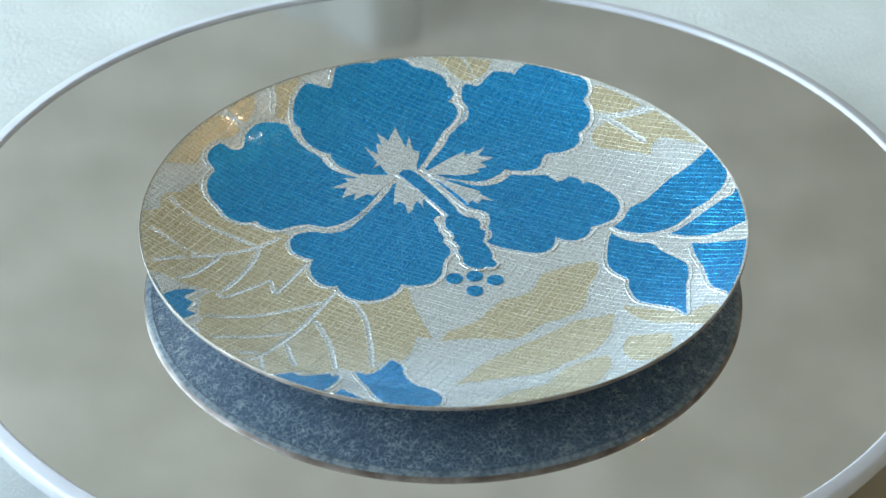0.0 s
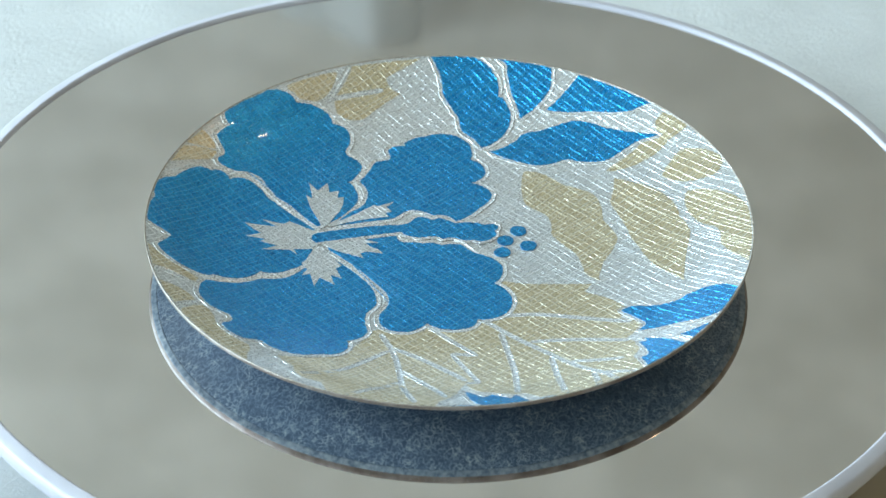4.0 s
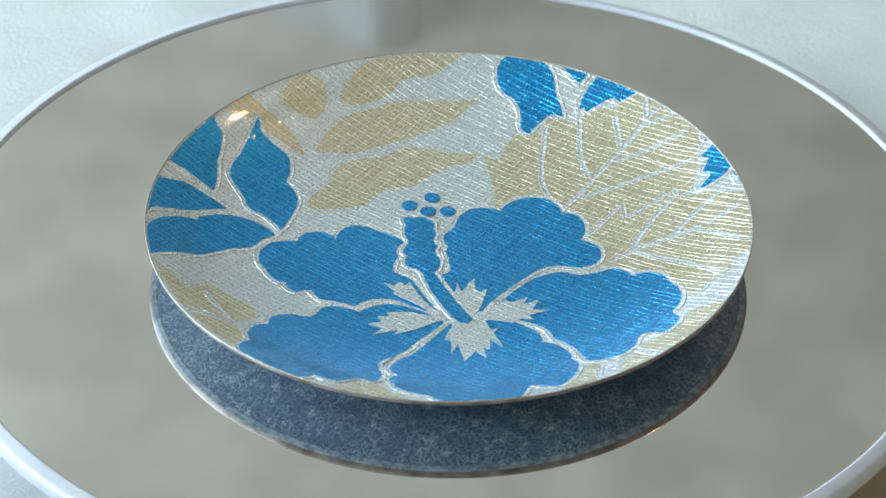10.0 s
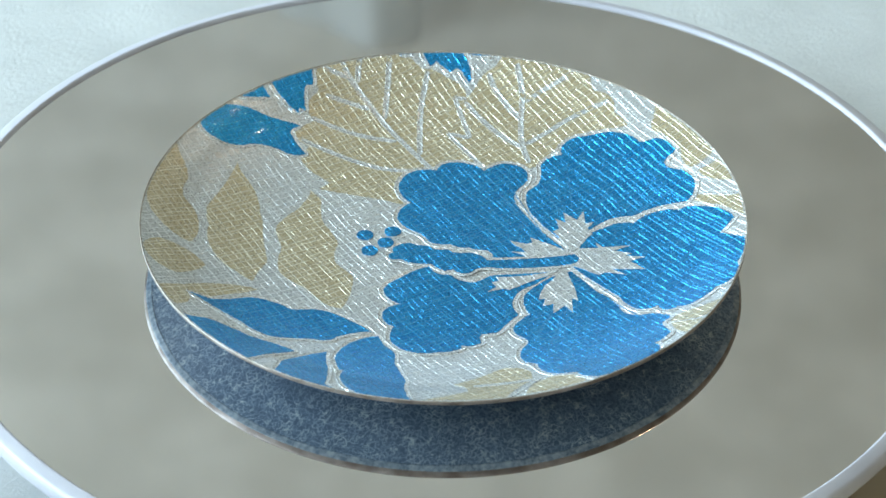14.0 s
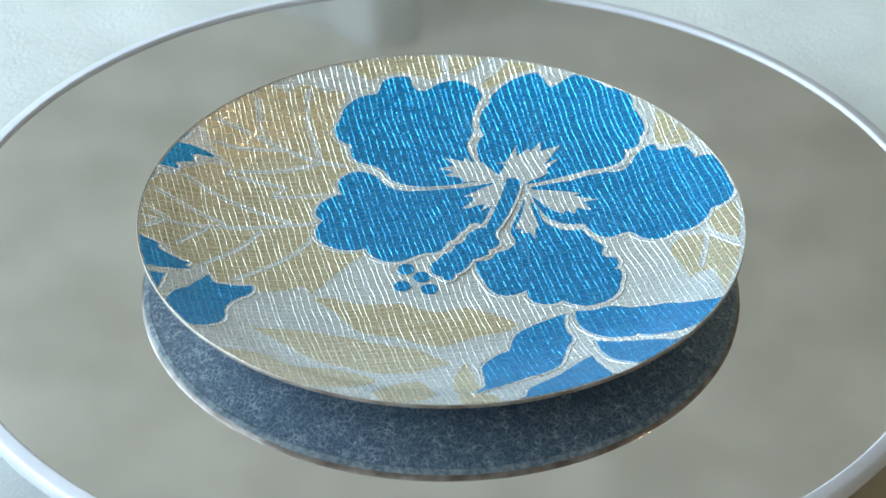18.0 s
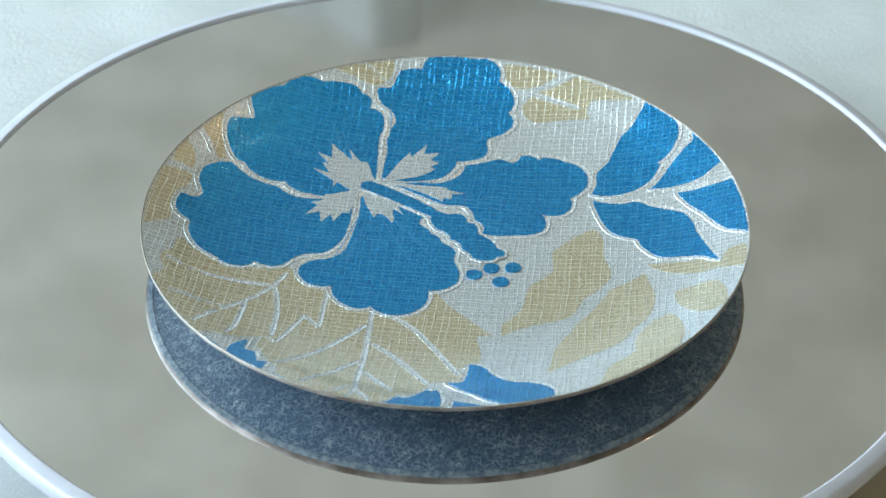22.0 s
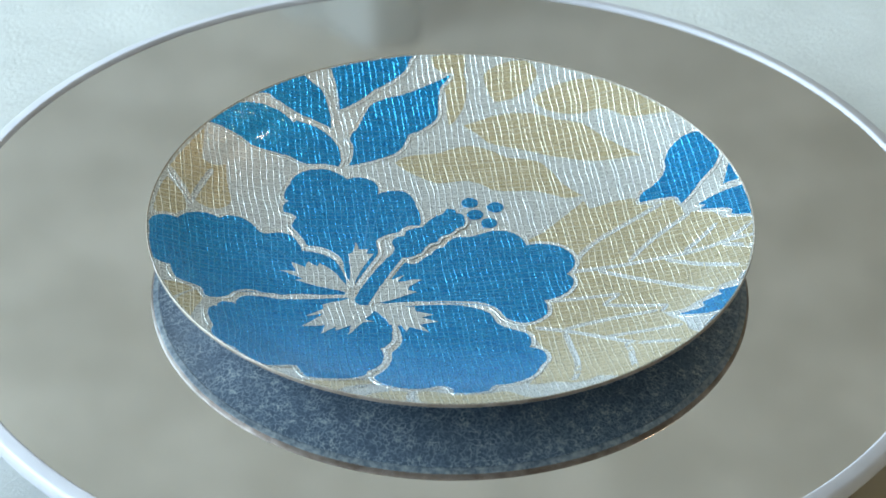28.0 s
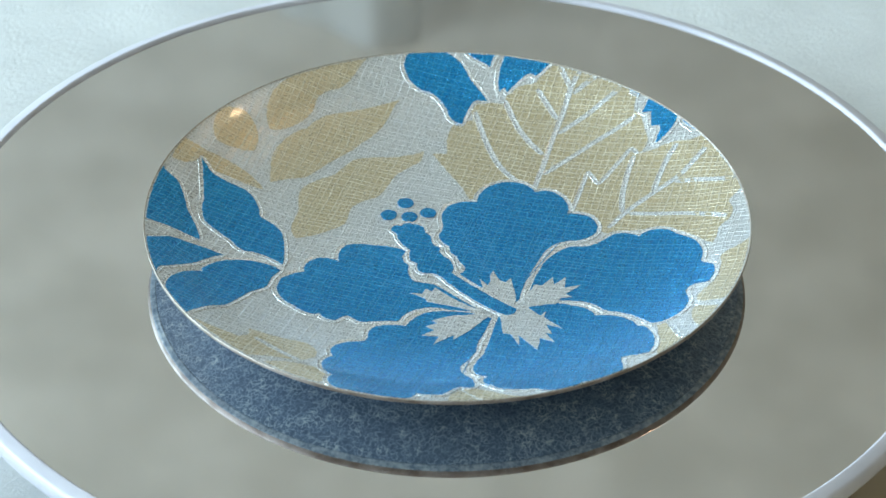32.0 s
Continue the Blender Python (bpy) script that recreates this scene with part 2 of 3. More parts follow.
# ---- turntable ----
RT = 0.1240
HUB = (-0.0002, 0.0025, 0.0)
turntable = tagged(new("turntable"), "round mirror-topped turntable with a white raised rim", "turntable")
turntable.location = HUB
lathe("mirror", [(0.0001, 0.0), (RT * 0.5, 0.0), (RT + 0.0006, 0.0), (RT + 0.0006, -0.003), (0.0001, -0.003)], MIRROR, turntable, 240, "grey mirror glass", False)
RIM = [(RT, -0.0036), (RT, 0.0), (RT + 0.00005, 0.00025), (RT + 0.0002, 0.00045), (RT + 0.0006, 0.00085), (RT + 0.00075, 0.00092), (RT + 0.0009, 0.00092),
       (RT + 0.0012, 0.00085), (RT + 0.0032, 0.0004), (RT + 0.0038, 0.00005), (RT + 0.0042, -0.0007), (RT + 0.0043, -0.0030), (RT + 0.0037, -0.0042), (RT + 0.0020, -0.0046), (0.0001, -0.0046)]
lathe("rim", RIM, WHITE, turntable, 240, "glossy white plastic rim")
lathe("base", [(0.0001, -0.0047), (0.060, -0.0047), (0.064, -0.008), (0.066, CLOTH_Z + 0.001), (0.0001, CLOTH_Z + 0.001)], WHITE, turntable, 96)

# ---- plate ----
R, LIFT, DEPTH, CURVE = 0.075, 0.01130, 0.00973, 3.53
THICK = 0.0013


def dish(r):
    """Height of the plate's upper face at a radius in metres."""
    k = min(r / R, 1.0)
    swell = 0.0003 * math.sin(math.pi * (k - 0.84) / 0.16) ** 2 if k > 0.84 else 0.0
    return LIFT - DEPTH * (1 - k ** CURVE) + swell


plate = tagged(new("plate"), "round shallow plate with a blue hibiscus on silver foil", "plate")
N_RING = 60
top = [(R * 0.995 * max(i, 0.001) / N_RING, dish(R * 0.995 * i / N_RING)) for i in range(N_RING + 1)]
lathe("dish", top, SILVER, plate, 240, "silver foil ground with a fine hammered weave")
zr = dish(R)
lathe("rim_bead", [(R * 0.9945, dish(R * 0.9945) + 0.00002), (R * 0.9965, dish(R * 0.9965) + 0.0001), (R * 0.9985, zr + 0.00008), (R * 0.9995, zr - 0.0001)], BEAD, plate, 240)
lathe("rim_edge", [(R * 0.9995, zr - 0.0001), (R, zr - 0.0004), (R * 0.999, zr - 0.0010), (R * 0.992, zr - 0.0015)],
      EDGE, plate, 240, "polished pale edge")
under = [(R * k, dish(R * k) - THICK) for k in (0.971, 0.955, 0.94, 0.92, 0.88, 0.84, 0.8, 0.75, 0.7, 0.64, 0.58, 0.53)]
foot_r = R * 0.5
under += [(foot_r + 0.0012, 0.0004), (foot_r, 0.0), (foot_r - 0.0016, 0.0), (foot_r - 0.0026, 0.0003), (0.0001, 0.0003)]
lathe("lip", [(R * 0.992, zr - 0.0015)] + [(R * k, dish(R * k) - THICK - d) for k, d in ((0.989, 0.0), (0.985, 0.00003), (0.980, 0.00003), (0.977, 0.00012), (0.974, 0.00012), (0.971, 0.0))],
      LIP, plate, 240, "glazed lip, its window sheen put into a pale blue-grey colour")
lathe("underside", under, UNDER, plate, 240, "dark navy speckled glaze underneath")

def outline(corners, step=0.7):
    """A closed edge through the corners; a bow of 0.3 swells an edge outwards by 0.3 of its length."""
    pts = [Vector(c[:2]) for c in corners]
    bows = [c[2] if len(c) > 2 else 0 for c in corners]
    n = len(pts)
    turn = sum(pts[i].x * pts[(i + 1) % n].y - pts[(i + 1) % n].x * pts[i].y for i in range(n))
    if turn < 0:
        pts.reverse()
        bows = [bows[(n - 2 - i) % n] for i in range(n)]
    out, sharp = [], []
    for i in range(n):
        a, b = pts[i], pts[(i + 1) % n]
        d = b - a
        side = Vector((d.y, -d.x)) * bows[i]
        k = max(2, round(d.length * (1 + 2 * abs(bows[i])) / step))
        before, after = a - pts[i - 1], b - a
        bend = before.angle(after, 0) if before.length and after.length else 0
        for j in range(k):
            s = j / k
            out.append(a + d * s + side * (4 * s * (1 - s)) ** 0.8)
            sharp.append(j == 0 and (bend > 0.9 or bows[i] > 0.12 or bows[i - 1] > 0.12))
    for _ in range(3):
        m = len(out)
        out = [out[i] if sharp[i] else out[i] * 0.5 + (out[i - 1] + out[(i + 1) % m]) * 0.25 for i in range(m)]
    ragged = []
    for p in out:
        q = Vector((p.x * 0.9, p.y * 0.9, 1.7))
        ragged.append(p + 0.16 * Vector((noise.noise(q), noise.noise(q + Vector((7, 3, 1))))))
    return [limit(p) for p in ragged]


def limit(p, r=74.4):
    return p * (r / p.length) if p.length > r else p


def inside(q, xs, ys):
    """Which of the points q lie in the polygon."""
    hit = np.zeros(len(q), bool)
    x2, y2 = np.roll(xs, -1), np.roll(ys, -1)
    for a, b, c, d in zip(xs, ys, x2, y2):
        if b != d:
            hit ^= ((b > q[:, 1]) != (d > q[:, 1])) & (q[:, 0] < (c - a) * (q[:, 1] - b) / (d - b) + a)
    return hit


def lay(p, h):
    """A point of the motif on the plate's face, h millimetres above it."""
    x, y = p[0] * MM, p[1] * MM
    return (x, y, dish(math.hypot(x, y)) + h * MM)


def inlay(name, edge, mat, h, parent=plate, label=""):
    """A flat piece of the motif that follows the dish, with a thin side all round."""
    xs, ys = np.array([p.x for p in edge]), np.array([p.y for p in edge])
    g = np.arange(-74, 74.1, 2.6)
    q = np.stack(np.meshgrid(g, g), -1).reshape(-1, 2)
    q = q[(q[:, 0] > xs.min()) & (q[:, 0] < xs.max()) & (q[:, 1] > ys.min()) & (q[:, 1] < ys.max())]
    q = q[inside(q, xs, ys)] if len(q) else q
    if len(q):
        gap = np.hypot(q[:, :1] - xs[None], q[:, 1:] - ys[None]).min(1)
        q = q[gap > 0.8]
    n = len(edge)
    pts = list(edge) + [Vector(v) for v in q]
    v2, _, tris, *_ = delaunay_2d_cdt(pts, [(i, (i + 1) % n) for i in range(n)], [], 1, 1e-5)
    verts = [lay(p, h) for p in v2]
    faces = [tuple(t) for t in tris]
    k = len(verts)
    verts += [lay(p, h) for p in edge] + [lay(p, h - 0.18) for p in edge]
    faces += [(k + i, k + n + i, k + n + (i + 1) % n, k + (i + 1) % n) for i in range(n)]
    return make(name, verts, faces, mat, parent, True, label)


def band(name, path, closed, cross, mat, parent):
    """A raised band along a path; cross lists its (offset, height) points in millimetres."""
    n = len(path)
    verts, faces = [], []
    for i, p in enumerate(path):
        a = path[i - 1] if closed or i else p
        b = path[(i + 1) % n] if closed or i < n - 1 else p
        d = (b - a).normalized() if (b - a).length > 1e-6 else Vector((1, 0))
        side = Vector((d.y, -d.x))
        thin = 1.0 if closed else min(1.0, 0.6 + 0.25 * min(i, n - 1 - i))
        verts += [lay(limit(p + side * o * thin, 74.5), h) for o, h in cross]
    c = len(cross)
    for i in range(n if closed else n - 1):
        j = (i + 1) % n
        faces += [(i * c + k, j * c + k, j * c + k + 1, i * c + k + 1) for k in range(c - 1)]
    return make(name, verts, faces, mat, parent)


def ridge(width, h):
    return [(-0.1, h - 0.05), (0.0, h - 0.015), (0.06, h - 0.015), (0.16, h - 0.03), (width - 0.2, h - 0.03), (width - 0.1, h + 0.03), (width - 0.04, h + 0.03), (width + 0.1, h - 0.14)]


def motif_piece(name, corners, mat, h, width, label="", fine=0.7):
    edge = outline(corners, fine)
    ob = inlay(name, edge, mat, h, plate, label)
    if width:
        band("outline", edge, True, ridge(width, h - 0.03), RIDGE, ob)
    return ob


def stroke(points, step=0.8):
    """A smooth open line through the points."""
    p = [Vector(v) for v in points]
    p = [p[0] * 2 - p[1]] + p + [p[-1] * 2 - p[-2]]
    out = []
    for i in range(1, len(p) - 2):
        a, b, c, d = p[i - 1:i + 3]
        k = max(2, round((c - b).length / step))
        for j in range(k):
            t = j / k
            out.append(0.5 * (2 * b + (c - a) * t + (2 * a - 5 * b + 4 * c - d) * t ** 2 + (3 * b - a - 3 * c + d) * t ** 3))
    return out + [p[-2]]


HEART = Vector((-9.6, 31.2))
NOTCHES = [(-54.8, -24.1), (-53.6, -27.0), (-42.4, -16.0), (-41.1, -22.1), (-33.1, -6.4)]
rnd = random.Random(4)


def broad_leaf(corners):
    leaf = motif_piece("gold_leaf", corners, GOLD, 0.06, 0.9, "broad pale gold leaf with silver veins")
    return leaf, np.array([v[0] for v in corners]), np.array([v[1] for v in corners])


def vein(points, broad, half=0.72):
    """A silver band with a fine raised line along each side."""
    path = stroke(points)
    on = np.array([v[:2] for v in path])
    owner = max(broad, key=lambda leaf: inside(on, leaf[1], leaf[2]).sum())
    home = owner[0] if inside(on, owner[1], owner[2]).any() else plate
    k = half / 0.72
    band("vein", path, False, [(o * k, h) for o, h in ((-0.82, 0.0), (-0.72, 0.13), (-0.66, 0.13), (-0.56, 0.08), (0.56, 0.08), (0.66, 0.13), (0.72, 0.13), (0.82, 0.0))], RIDGE, home)


def petal(corners):
    ob = motif_piece("petal", corners, BLUE, 0.18, 1.15, "scalloped blue hibiscus petal")
    far = sum((Vector(v[:2]) for v in corners), Vector((0, 0))) / len(corners)
    way = far - HEART
    edge = outline(corners)
    xs, ys = np.array([p.x for p in edge]), np.array([p.y for p in edge])
    for _ in range(9):
        s, e, w = rnd.uniform(0.25, 0.6), rnd.uniform(0.9, 1.35), rnd.uniform(-0.5, 0.5)
        t = Vector((-way.y, way.x)) * w
        line = stroke([HEART + way * s + t * s * 0.8, HEART + way * (s + e) / 2 + t * (s + e) * 0.55, HEART + way * e + t * e * 1.2])
        line = [p for p, on in zip(line, inside(np.array([p[:2] for p in line]), xs, ys)) if on]
        if len(line) > 6:
            band("petal_line", line[:-2], False, [(-0.1, 0.17), (0, 0.23), (0.1, 0.17)], HAIR, ob)


def star_ray(corners):
    return inlay("star_ray", outline(corners, 0.5), SILVER, 0.26, plate)


# Motif, in millimetres from the plate's centre: each piece by its corners, some with the bow of the edge that follows.


def gold_leaves():
    motif_piece("gold_leaf", [(-62.3, 26.8, -0.11), (-56.5, 38.1, 0.12), (-52.3, 42.8, 0.15), (-55.1, 45, 0.13), (-58.5, 45.9, 0.04), (-70.5, 23.7, -0.05), (-64.2, 25.6)], GOLD, 0.05, 0.6)
    motif_piece("gold_leaf", [(-51.4, 45.4, 0.14), (-49.5, 55.6, 0.03), (-56, 48.5, -0.06)], GOLD, 0.05, 0.6)
    motif_piece("gold_leaf", [(-43.2, 49.2), (-41, 49.4, -0.02), (-36.8, 64.7), (-44.2, 59.8, -0.03)], GOLD, 0.05, 0.6)
    motif_piece("gold_leaf", [(9, 67, 0.07), (5.3, 74.2), (-2.6, 74.4, -0.04), (4.3, 67.9, 0.12), (8.3, 66.4)], GOLD, 0.05, 0.6)
    motif_piece("gold_leaf", [(9.6, 67.2, 0.12), (13.7, 73), (6.8, 74.1)], GOLD, 0.05, 0.6)
    motif_piece("gold_leaf", [(44.3, 50.5, 0.05), (52.6, 51, 0.04), (41.5, 60.8, 0.03), (40.1, 60.1, 0.11), (39.6, 53.3, 0.06)], GOLD, 0.05, 0.6)
    motif_piece("gold_leaf", [(53.9, 33.4, -0.17), (56.8, 38.7), (66.5, 32.5, 0.02), (56.1, 48.2, -0.04), (44.7, 48.6, 0.05), (39.9, 45.9, 0.25), (43.7, 38.1, -0.03)], GOLD, 0.05, 0.6)
    broad = []
    broad.append(broad_leaf([(-40.7, -62.2, 0.04), (-36.5, -59.6), (-35.3, -58.1), (-28.6, -58.3), (-26.2, -55.7), (-25.8, -53.5), (-18.9, -55.7), (-16.4, -53.2), (-16.5, -49.5), (-11.3, -49.3, 0.08), (-7.6, -39.8), (-7.1, -37.6), (-3.3, -38.2), (-8.4, -22.2, 0.02), (-9.1, -16.6), (-17.3, -19.9, -0.21), (-24, -17.4), (-24.4, -16.9, -0.13), (-30.8, -14.5, -0.08), (-31, -8.2, 0.17), (-33.1, -6.4), (-41.2, -22.3), (-42.4, -16), (-53.6, -27), (-54.8, -24.1, 0.12), (-58.5, -28.7, -0.02), (-58.7, -37.1), (-57.3, -39.2, -0.05), (-59.5, -44.7), (-55.9, -49.1, 0.03)]))
    broad.append(broad_leaf([(-53.6, -27), (-42.4, -16), (-41.2, -22.3), (-33.1, -6.4, -0.15), (-37.5, -1.4), (-38.9, 3.6, 0.19), (-43.5, 5, -0.02), (-53.9, 7.5, -0.07), (-61.2, 17.5), (-62.6, 19.6, 0.07), (-65.5, 14.1), (-68.5, 13), (-70.7, 9.6), (-70.4, 5.6), (-72.6, 3.8), (-74.4, 2.6, 0.04), (-71, -22.4), (-67.6, -22.3, 0.1), (-59.5, -23.9), (-54.8, -24.1)]))
    motif_piece("gold_leaf", [(14.1, -21.8, 0.03), (8.4, -30.1, -0.04), (0.3, -35.3, 0.03), (-1.4, -39.8, -0.08), (10.4, -38.8, 0.03), (17.1, -38.6, 0.04), (23.2, -32.6, 0.07), (32.8, -27.5, 0.04), (34.7, -18.3, 0.05), (37.9, -9.9), (37.2, -7.1, 0.06), (23.7, -12.1), (21.3, -18.5, -0.09)], GOLD, 0.05, 0.8)
    motif_piece("gold_leaf", [(14.5, -45, 0.08), (4.7, -55.8, -0.03), (1.3, -60.1, -0.02), (21.4, -56.1, 0.06), (27.6, -51.3, 0.14), (39.2, -36.6, 0.03), (40.3, -30.4, -0.03), (30.3, -32.3, -0.03), (17.2, -42.2, 0.03)], GOLD, 0.05, 0.8)
    motif_piece("gold_leaf", [(30.5, -67.8, 0.14), (37.6, -50.8), (37.5, -50.4, 0.16), (23.9, -60.9, -0.13), (17.3, -64.5, 0.07), (10.6, -71.5), (8, -74, 0.04)], GOLD, 0.05, 0.8)
    motif_piece("gold_leaf", [(43.1, -42.2, 0.17), (43.6, -56.1, 0.09), (48.3, -56.6, 0.16), (51.9, -44.5, 0.06)], GOLD, 0.05, 0.8)
    motif_piece("gold_leaf", [(57.7, -37.1), (57.3, -35.4, 0.06), (51.2, -32.4, 0.03), (42.5, -27.4, 0.13), (55, -40.1), (60.1, -43.9, 0.06), (64.4, -36, 0.24)], GOLD, 0.05, 0.8)
    return broad


def leaf_veins(broad):
    vein([(-47.2, -58.0), (-43.9, -54.0), (-39.8, -46.0), (-35.0, -37.1), (-30.4, -27.3), (-25.8, -17.8)], broad)
    vein([(-42.3, -61.1), (-42.8, -58.0), (-43.5, -53.1)], broad)
    vein([(-51.3, -54.9), (-48.1, -53.6), (-43.7, -51.2)], broad)
    vein([(-35.0, -55.9), (-36.4, -50.4), (-37.8, -44.1)], broad)
    vein([(-25.9, -54.7), (-27.2, -44.5), (-29.0, -37.8), (-31.3, -32.0)], broad)
    vein([(-17.4, -52.5), (-18.0, -40.6), (-19.4, -30.2), (-22.4, -22.8), (-24.8, -18.4)], broad)
    vein([(-56.0, -48.6), (-47.2, -44.0), (-37.0, -38.9)], broad)
    vein([(-57.4, -37.5), (-46.5, -33.2), (-37.6, -28.5), (-29.7, -23.9)], broad)
    vein([(-70.8, -17.5), (-67.3, -14.8), (-62.3, -11.3), (-53.6, -7.0), (-46.5, -2.7), (-40.6, 2.5)], broad)
    vein([(-64.7, -22.8), (-61.6, -19.5), (-58.3, -14.5), (-54.8, -8.3)], broad)
    vein([(-74.2, -2.3), (-68.9, -5.1), (-65.1, -7.6), (-60.7, -9.5)], broad)
    vein([(-68.5, 11.2), (-63.9, 6.8), (-58.9, 3.5), (-52.7, 0.7), (-46.9, -1.9)], broad)
    vein([(-53.7, -23.9), (-50.7, -18.2), (-47.4, -10.3), (-45.4, -2.8)], broad)
    vein([(55.6, 48.9), (49.7, 49.2), (42.3, 49.6)], broad)
    vein([(43.6, 49.1), (47.8, 44.5), (53.0, 38.0)], broad)
    vein([(-45.8, 60.1), (-44.2, 57.1), (-44.1, 50.5)], broad)
    vein([(-56.4, 47.5), (-53.6, 46.0), (-51.5, 44.6)], broad)
    for a, b in zip(NOTCHES, NOTCHES[1:]):
        vein([a, b], broad, 0.62)


def blue_leaves():
    motif_piece("blue_leaf", [(68, 30.1, -0.07), (58.1, 23.1), (51.5, 16.1, -0.03), (48.1, 14.6, 0.07), (45.6, 9.9, -0.03), (42.7, 6.6, 0.21), (60.1, 5.6, 0.02), (62.1, 7.4), (62, 8.8, 0.17), (71.9, 19.1, 0.02)], BLUE, 0.16, 1.0)
    motif_piece("blue_leaf", [(73.3, 12.9, -0.21), (70.4, 9.2, 0.02), (62.9, 5, -0.05), (56.3, 0.7, 0.06), (68.7, -4, -0.03), (74.3, -2.2, 0.03)], BLUE, 0.16, 1.0)
    motif_piece("blue_leaf", [(66.9, -32.2, 0.04), (73.5, -9.9, -0.03), (61.1, -5, 0.04), (62.9, -16.5, 0.02), (63.8, -26.8, 0.05), (66.9, -30.5, -0.03)], BLUE, 0.16, 1.0)
    motif_piece("blue_leaf", [(45, -16.4, 0.11), (47.4, -27.3, -0.03), (54.9, -32.5), (56.8, -37.3), (58.1, -21.5, 0.09), (58.6, -12.4), (53.2, -5.6), (52.8, -4.9, 0.2), (48.5, -1.3, -0.06), (41.9, 4.1, 0.04), (40.3, -9.8, 0.06), (44.4, -15.5)], BLUE, 0.16, 1.0)
    motif_piece("blue_leaf", [(-3.2, -74.3, 0.13), (-1.7, -68.4, 0.14), (-6.8, -61.5, -0.11), (-10.3, -52.3, 0.12), (-13.1, -48.6, -0.02), (-17.6, -56.2), (-19, -56.5), (-21.3, -55.4, 0.04), (-17.9, -63.9, 0.11), (-13.5, -73.2, 0.02)], BLUE, 0.16, 1.0)
    motif_piece("blue_leaf", [(-24.2, -66.3, -0.03), (-26, -69.7), (-24.9, -70.1), (-19.1, -71.9)], BLUE, 0.16, 1.0)
    motif_piece("blue_leaf", [(-28.6, -68.7, 0.06), (-25, -58), (-26.7, -59), (-27, -57.2), (-32.1, -60.9), (-34.2, -61.4), (-35.5, -60.1), (-39.7, -62.9, 0.02)], BLUE, 0.16, 1.0)
    motif_piece("blue_leaf", [(-61.7, -41.5), (-59, -37.8), (-60.1, -37.2), (-61.4, -37.2, 0.02), (-60.2, -32.1), (-62.1, -31.2), (-62.3, -30.1, 0.04), (-59.7, -25.8, 0.1), (-67.1, -32.2, 0.02)], BLUE, 0.16, 1.0)
    motif_piece("blue_leaf", [(-67.8, -30.7), (-68.1, -29), (-69, -27.3), (-70.1, -24.9)], BLUE, 0.16, 1.0)
    motif_piece("blue_leaf", [(-60, -43.9), (-59.8, -44.3), (-57.9, -46.7)], BLUE, 0.16, 1.0)


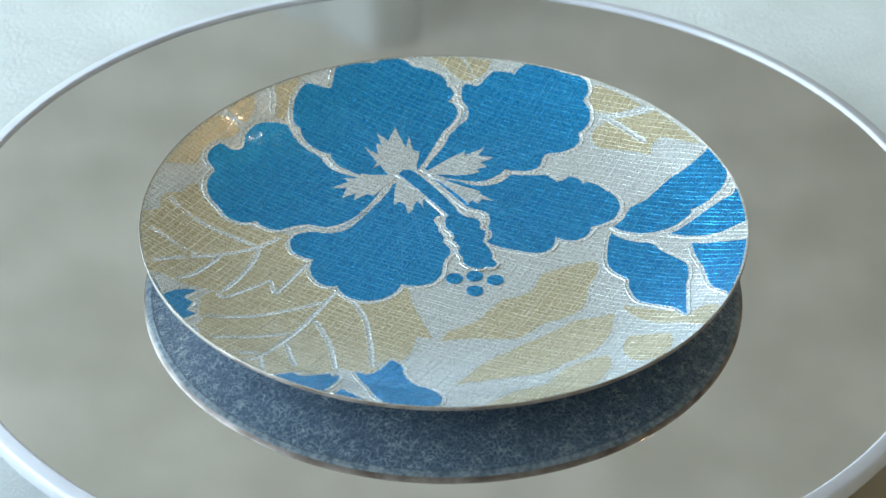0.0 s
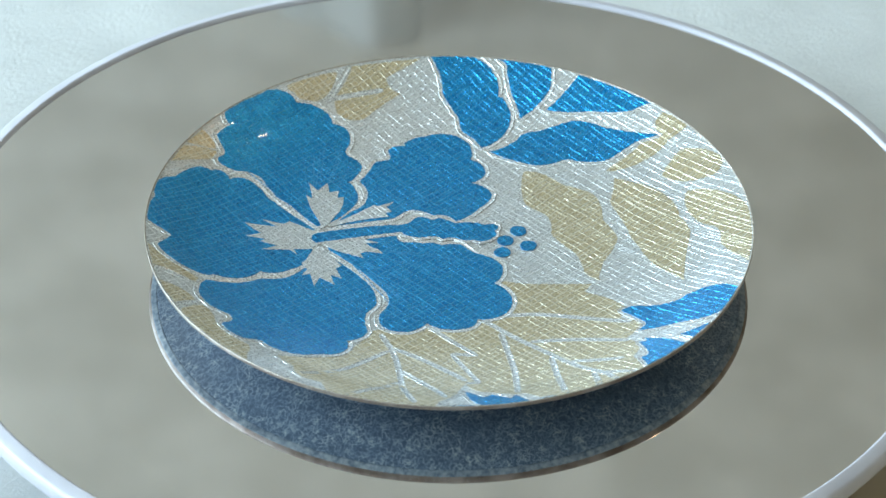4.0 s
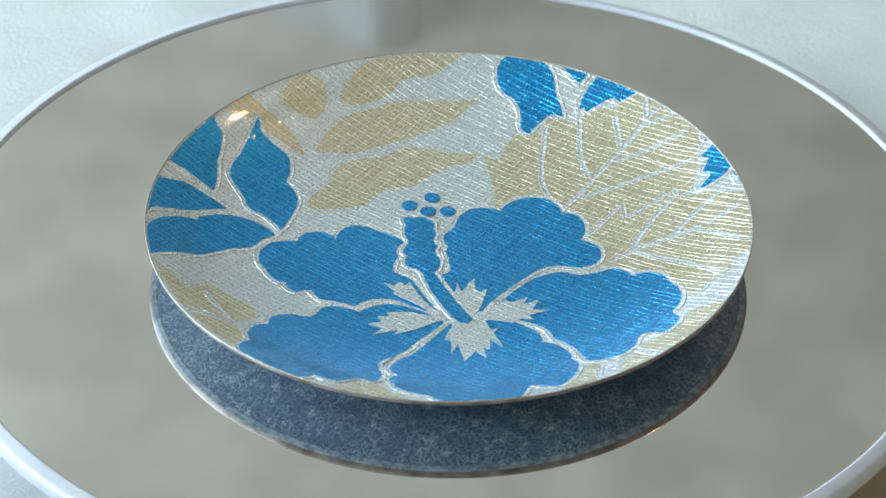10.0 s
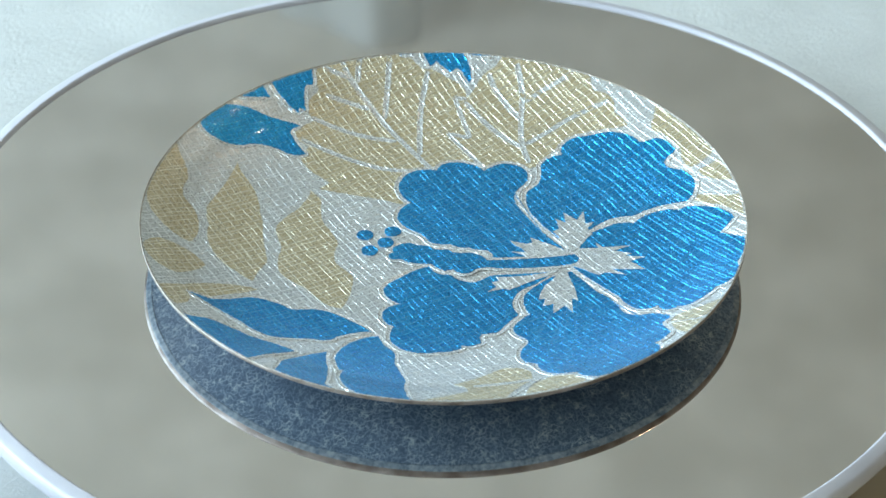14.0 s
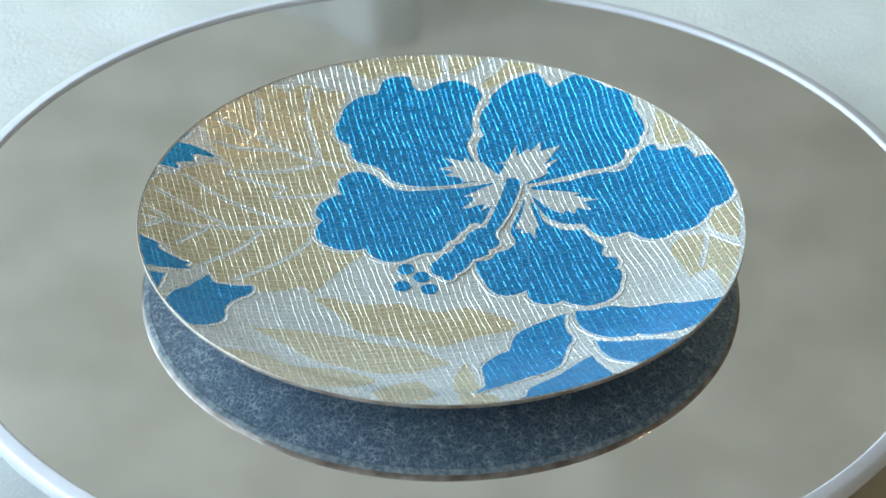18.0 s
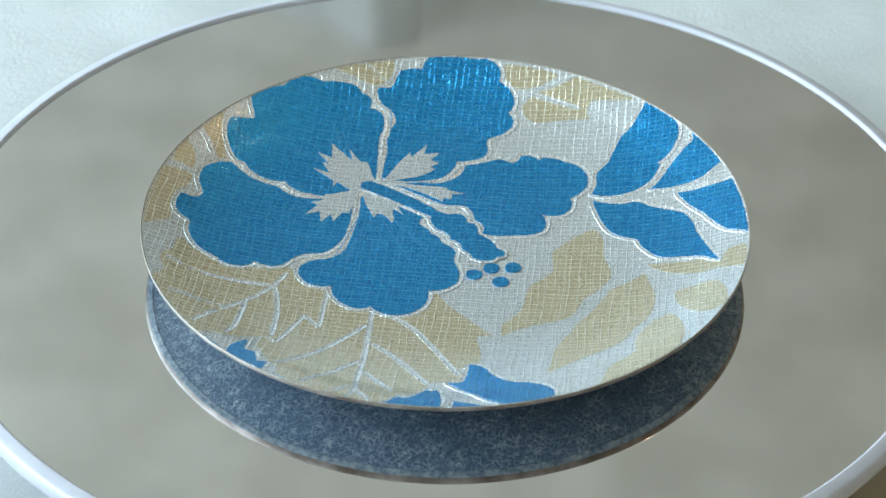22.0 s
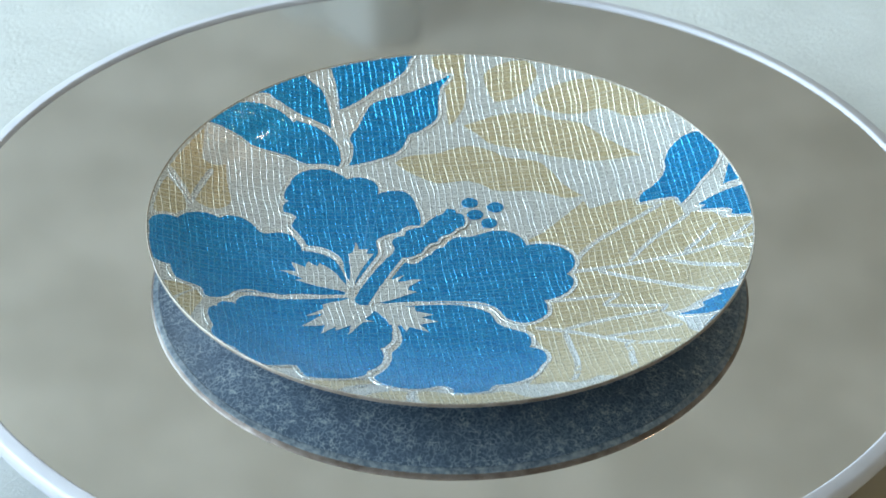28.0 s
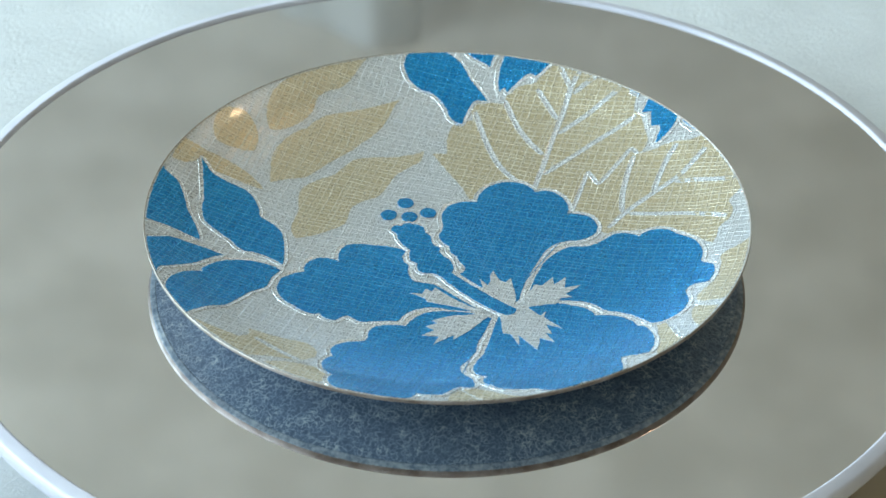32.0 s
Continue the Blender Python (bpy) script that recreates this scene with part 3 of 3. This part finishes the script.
def flower():
    petal([(-6.2, 33.1), (0.9, 49.6, 0.08), (4.5, 56, 0.16), (1.9, 60.1, 0.27), (2.6, 64.7), (1.7, 65.1, 0.18), (-0.6, 68.9, 0.04), (-7.2, 70.9, 0.18), (-14.4, 73, 0.08), (-17.8, 71.3, 0.09), (-28, 68.6), (-28.8, 62.8), (-29.3, 61.7, 0.02), (-35.4, 62.6, 0.13), (-38.1, 48.1), (-36.8, 47.2, 0.18), (-28.7, 38.6, 0.15), (-24.2, 32.5, 0.13), (-15.3, 30.5), (-14.6, 30.7)])
    petal([(-2.1, 31.7, 0.07), (9.9, 28.2, 0.09), (16.2, 33, -0.02), (16.3, 33.3, 0.07), (23.3, 32.4, 0.14), (26.1, 37.2, -0.2), (29.1, 38.9, 0.13), (35.7, 41.7, 0.08), (35.8, 45.6, 0.21), (38.5, 54.4), (37.5, 56.5, 0.25), (36.7, 64.7, -0.03), (30.9, 67.7, 0.03), (22.9, 70.6, 0.12), (20, 67.7, 0.07), (14.4, 69.1, 0.05), (10.6, 64.9, -0.04), (9.1, 64.9, 0.45), (5.6, 62.9, -0.02), (5.7, 59.8, -0.23), (5.7, 52, 0.02), (1.6, 46.5, -0.08), (-0.6, 41), (-4.5, 33.5)])
    petal([(6.6, 16.8, -0.04), (11.1, 14.9, -0.14), (10.9, 8.3, -0.24), (10.7, 2.2, 0.07), (18.3, -1.5, 0.1), (24.9, -2.6, 0.15), (27.8, 4.1, 0.32), (36.9, 5.8), (37.1, 7.5, 0.09), (43.6, 10.7), (44, 12, 0.17), (41.7, 21.8, 0.09), (37.2, 26), (36, 25.4, 0.17), (32.6, 28.9, -0.04), (30.2, 27.1), (29.4, 27.1, -0.02), (26.8, 30.4, -0.03), (19.6, 30.5, 0.31), (16.8, 29.5, -0.18), (6.2, 27.3, 0.07), (-2.3, 29.6)])
    petal([(-12.8, 26.7, -0.04), (-23.4, 8.2, -0.16), (-31.9, 5.7, 0.32), (-37.3, -3.1, 0.09), (-32.1, -6.1, 0.18), (-29.3, -16.9, 0.08), (-26.1, -16.9, 0.26), (-15.5, -21.9, 0.12), (-10.7, -15.6, 0.3), (-0.4, -8.7, -0.12), (1.8, -3.2, 0.09), (-0.2, 2, 0.15), (-1.2, 6.5, 0.07), (-2.5, 11.2, -0.2), (-0.5, 13.6, 0.03), (-11, 28.2, 0.08)])
    petal([(-31.5, 37.3, -0.11), (-39.6, 46.7, 0.02), (-40.5, 47.6, 0.25), (-51, 38.8), (-51.3, 36.7, -0.28), (-56.1, 36, 0.28), (-58, 35, 0.12), (-60, 28.6, -0.11), (-58, 25.4, 0.17), (-57.2, 13.1), (-55.7, 11.1, 0.23), (-48.1, 7.7), (-47, 8.7, 0.16), (-40.9, 5.7, -0.03), (-34.5, 8.9, -0.03), (-30.1, 7.8, 0.11), (-20.8, 14.9, 0.04), (-15.3, 25.9), (-14.6, 27.7, -0.03), (-27.2, 31.4, -0.09)])
    star_ray([(-6.5, 33, -0.02), (-5.7, 40.5), (-7.4, 41.3), (-8.4, 46.8), (-9.2, 42.2), (-10.6, 45.8), (-12, 50.1), (-13.3, 46.7), (-13.8, 44.7), (-16.8, 47.7), (-15.6, 42.8), (-17.1, 43.7), (-16.5, 39.2), (-20, 41.9), (-16.7, 36), (-17.8, 33.5), (-16.1, 35), (-13.9, 30.9, 0.08)])
    star_ray([(9.8, 32.1), (8.8, 33.4), (11.8, 34.3), (9.9, 36.1), (13.4, 38), (9.5, 39.1), (11.4, 42.3), (5.9, 39), (6.2, 41), (1.7, 37.8, -0.03), (-5, 32.1, 0.05), (1.5, 31.2, 0.09), (9.2, 32)])
    star_ray([(6.5, 18.5), (7.6, 20.1), (8.8, 18.6), (10.1, 20.5), (13, 19.7), (9.6, 22.6), (9.6, 23.9), (6.5, 25.6, -0.03), (-0, 29.5, 0.02), (-3.8, 30.7, -0.04), (4.4, 21.7)])
    star_ray([(-10.7, 29.3, 0.08), (-12.2, 22.8), (-12.4, 17.9), (-10.8, 19.4), (-9.5, 18.2), (-8.8, 14.1), (-7.5, 16.2), (-7.3, 18.3), (-6.3, 19.9), (-4.9, 16.7), (-5, 20.3, 0.21), (-5, 24, 0.04)])
    star_ray([(-12.2, 29.9, 0.06), (-18.7, 30.6), (-20.8, 31.1), (-22.6, 28.8), (-25.4, 29.1), (-23.9, 27.4), (-28.4, 24.6), (-24.5, 24.7), (-25.6, 20.3), (-22.2, 22.9), (-22.5, 19.8), (-19.2, 22.5), (-17.3, 21.8), (-16.1, 24), (-12.3, 29.1)])
    motif_piece("pistil", [(1.4, 13.1, 0.14), (0.7, 9.8), (0.6, 8, -0.08), (2.8, 3.9), (2.3, 2.4, -0.16), (3.7, -1.5), (3.6, -2.9, -0.12), (4.6, -6.9, 0.09), (8.7, -9.6, 0.09), (10.1, -8.5, 0.25), (13, -7.5, 0.08), (11.7, -5.4, 0.12), (9.5, 1.9, 0.07), (10.5, 6.4, 0.02), (8.9, 8, 0.14), (8.8, 11.6, 0.12), (6.5, 12.4, -0.1), (3.2, 16.5, 0.03), (-7.2, 32.4, 0.33), (-11.1, 31, -0.02)], BLUE, 0.32, 0.8, "blue pistil with a silver outline", 0.35)
    for x, y in ((7.3, -18.4), (2.4, -13.2), (7.4, -12.3), (12.4, -14.0)):
        ring = [(x + 2.2 * math.cos(a), y + 2.2 * math.sin(a), 0.06) for a in np.arange(0, 6.2, 0.785)]
        motif_piece("anther", ring, BLUE, 0.2, 0)


leaf_veins(gold_leaves())
blue_leaves()
flower()

# ---- turning ----
SPEED, OFF = 17.242, Vector((-0.00054, -0.00102, 0.0))


# the motor runs unevenly: sine and cosine parts of one to four swings a turn, in degrees, and a slow gain
SWING = ((0.956, 1.2), (0.522, -0.15), (0.029, 0.265), (0.246, 0.021))


def turn(t):
    k = radians(SPEED * t)
    return SPEED * t + 0.022 * t + sum(s * math.sin((h + 1) * k) + c * math.cos((h + 1) * k) for h, (s, c) in enumerate(SWING))


def motions():
    rows, table_rows = [], []
    for i in range(65):
        t = i * 0.5
        a = turn(t)
        c = Matrix.Rotation(radians(a), 3, "Z") @ OFF
        rows.append((t, pose(c.x, c.y, 0.0, 0, 0, a)))
        table_rows.append((t, pose(*HUB, 0, 0, a)))
    walk(plate, rows)
    walk(turntable, table_rows)


motions()
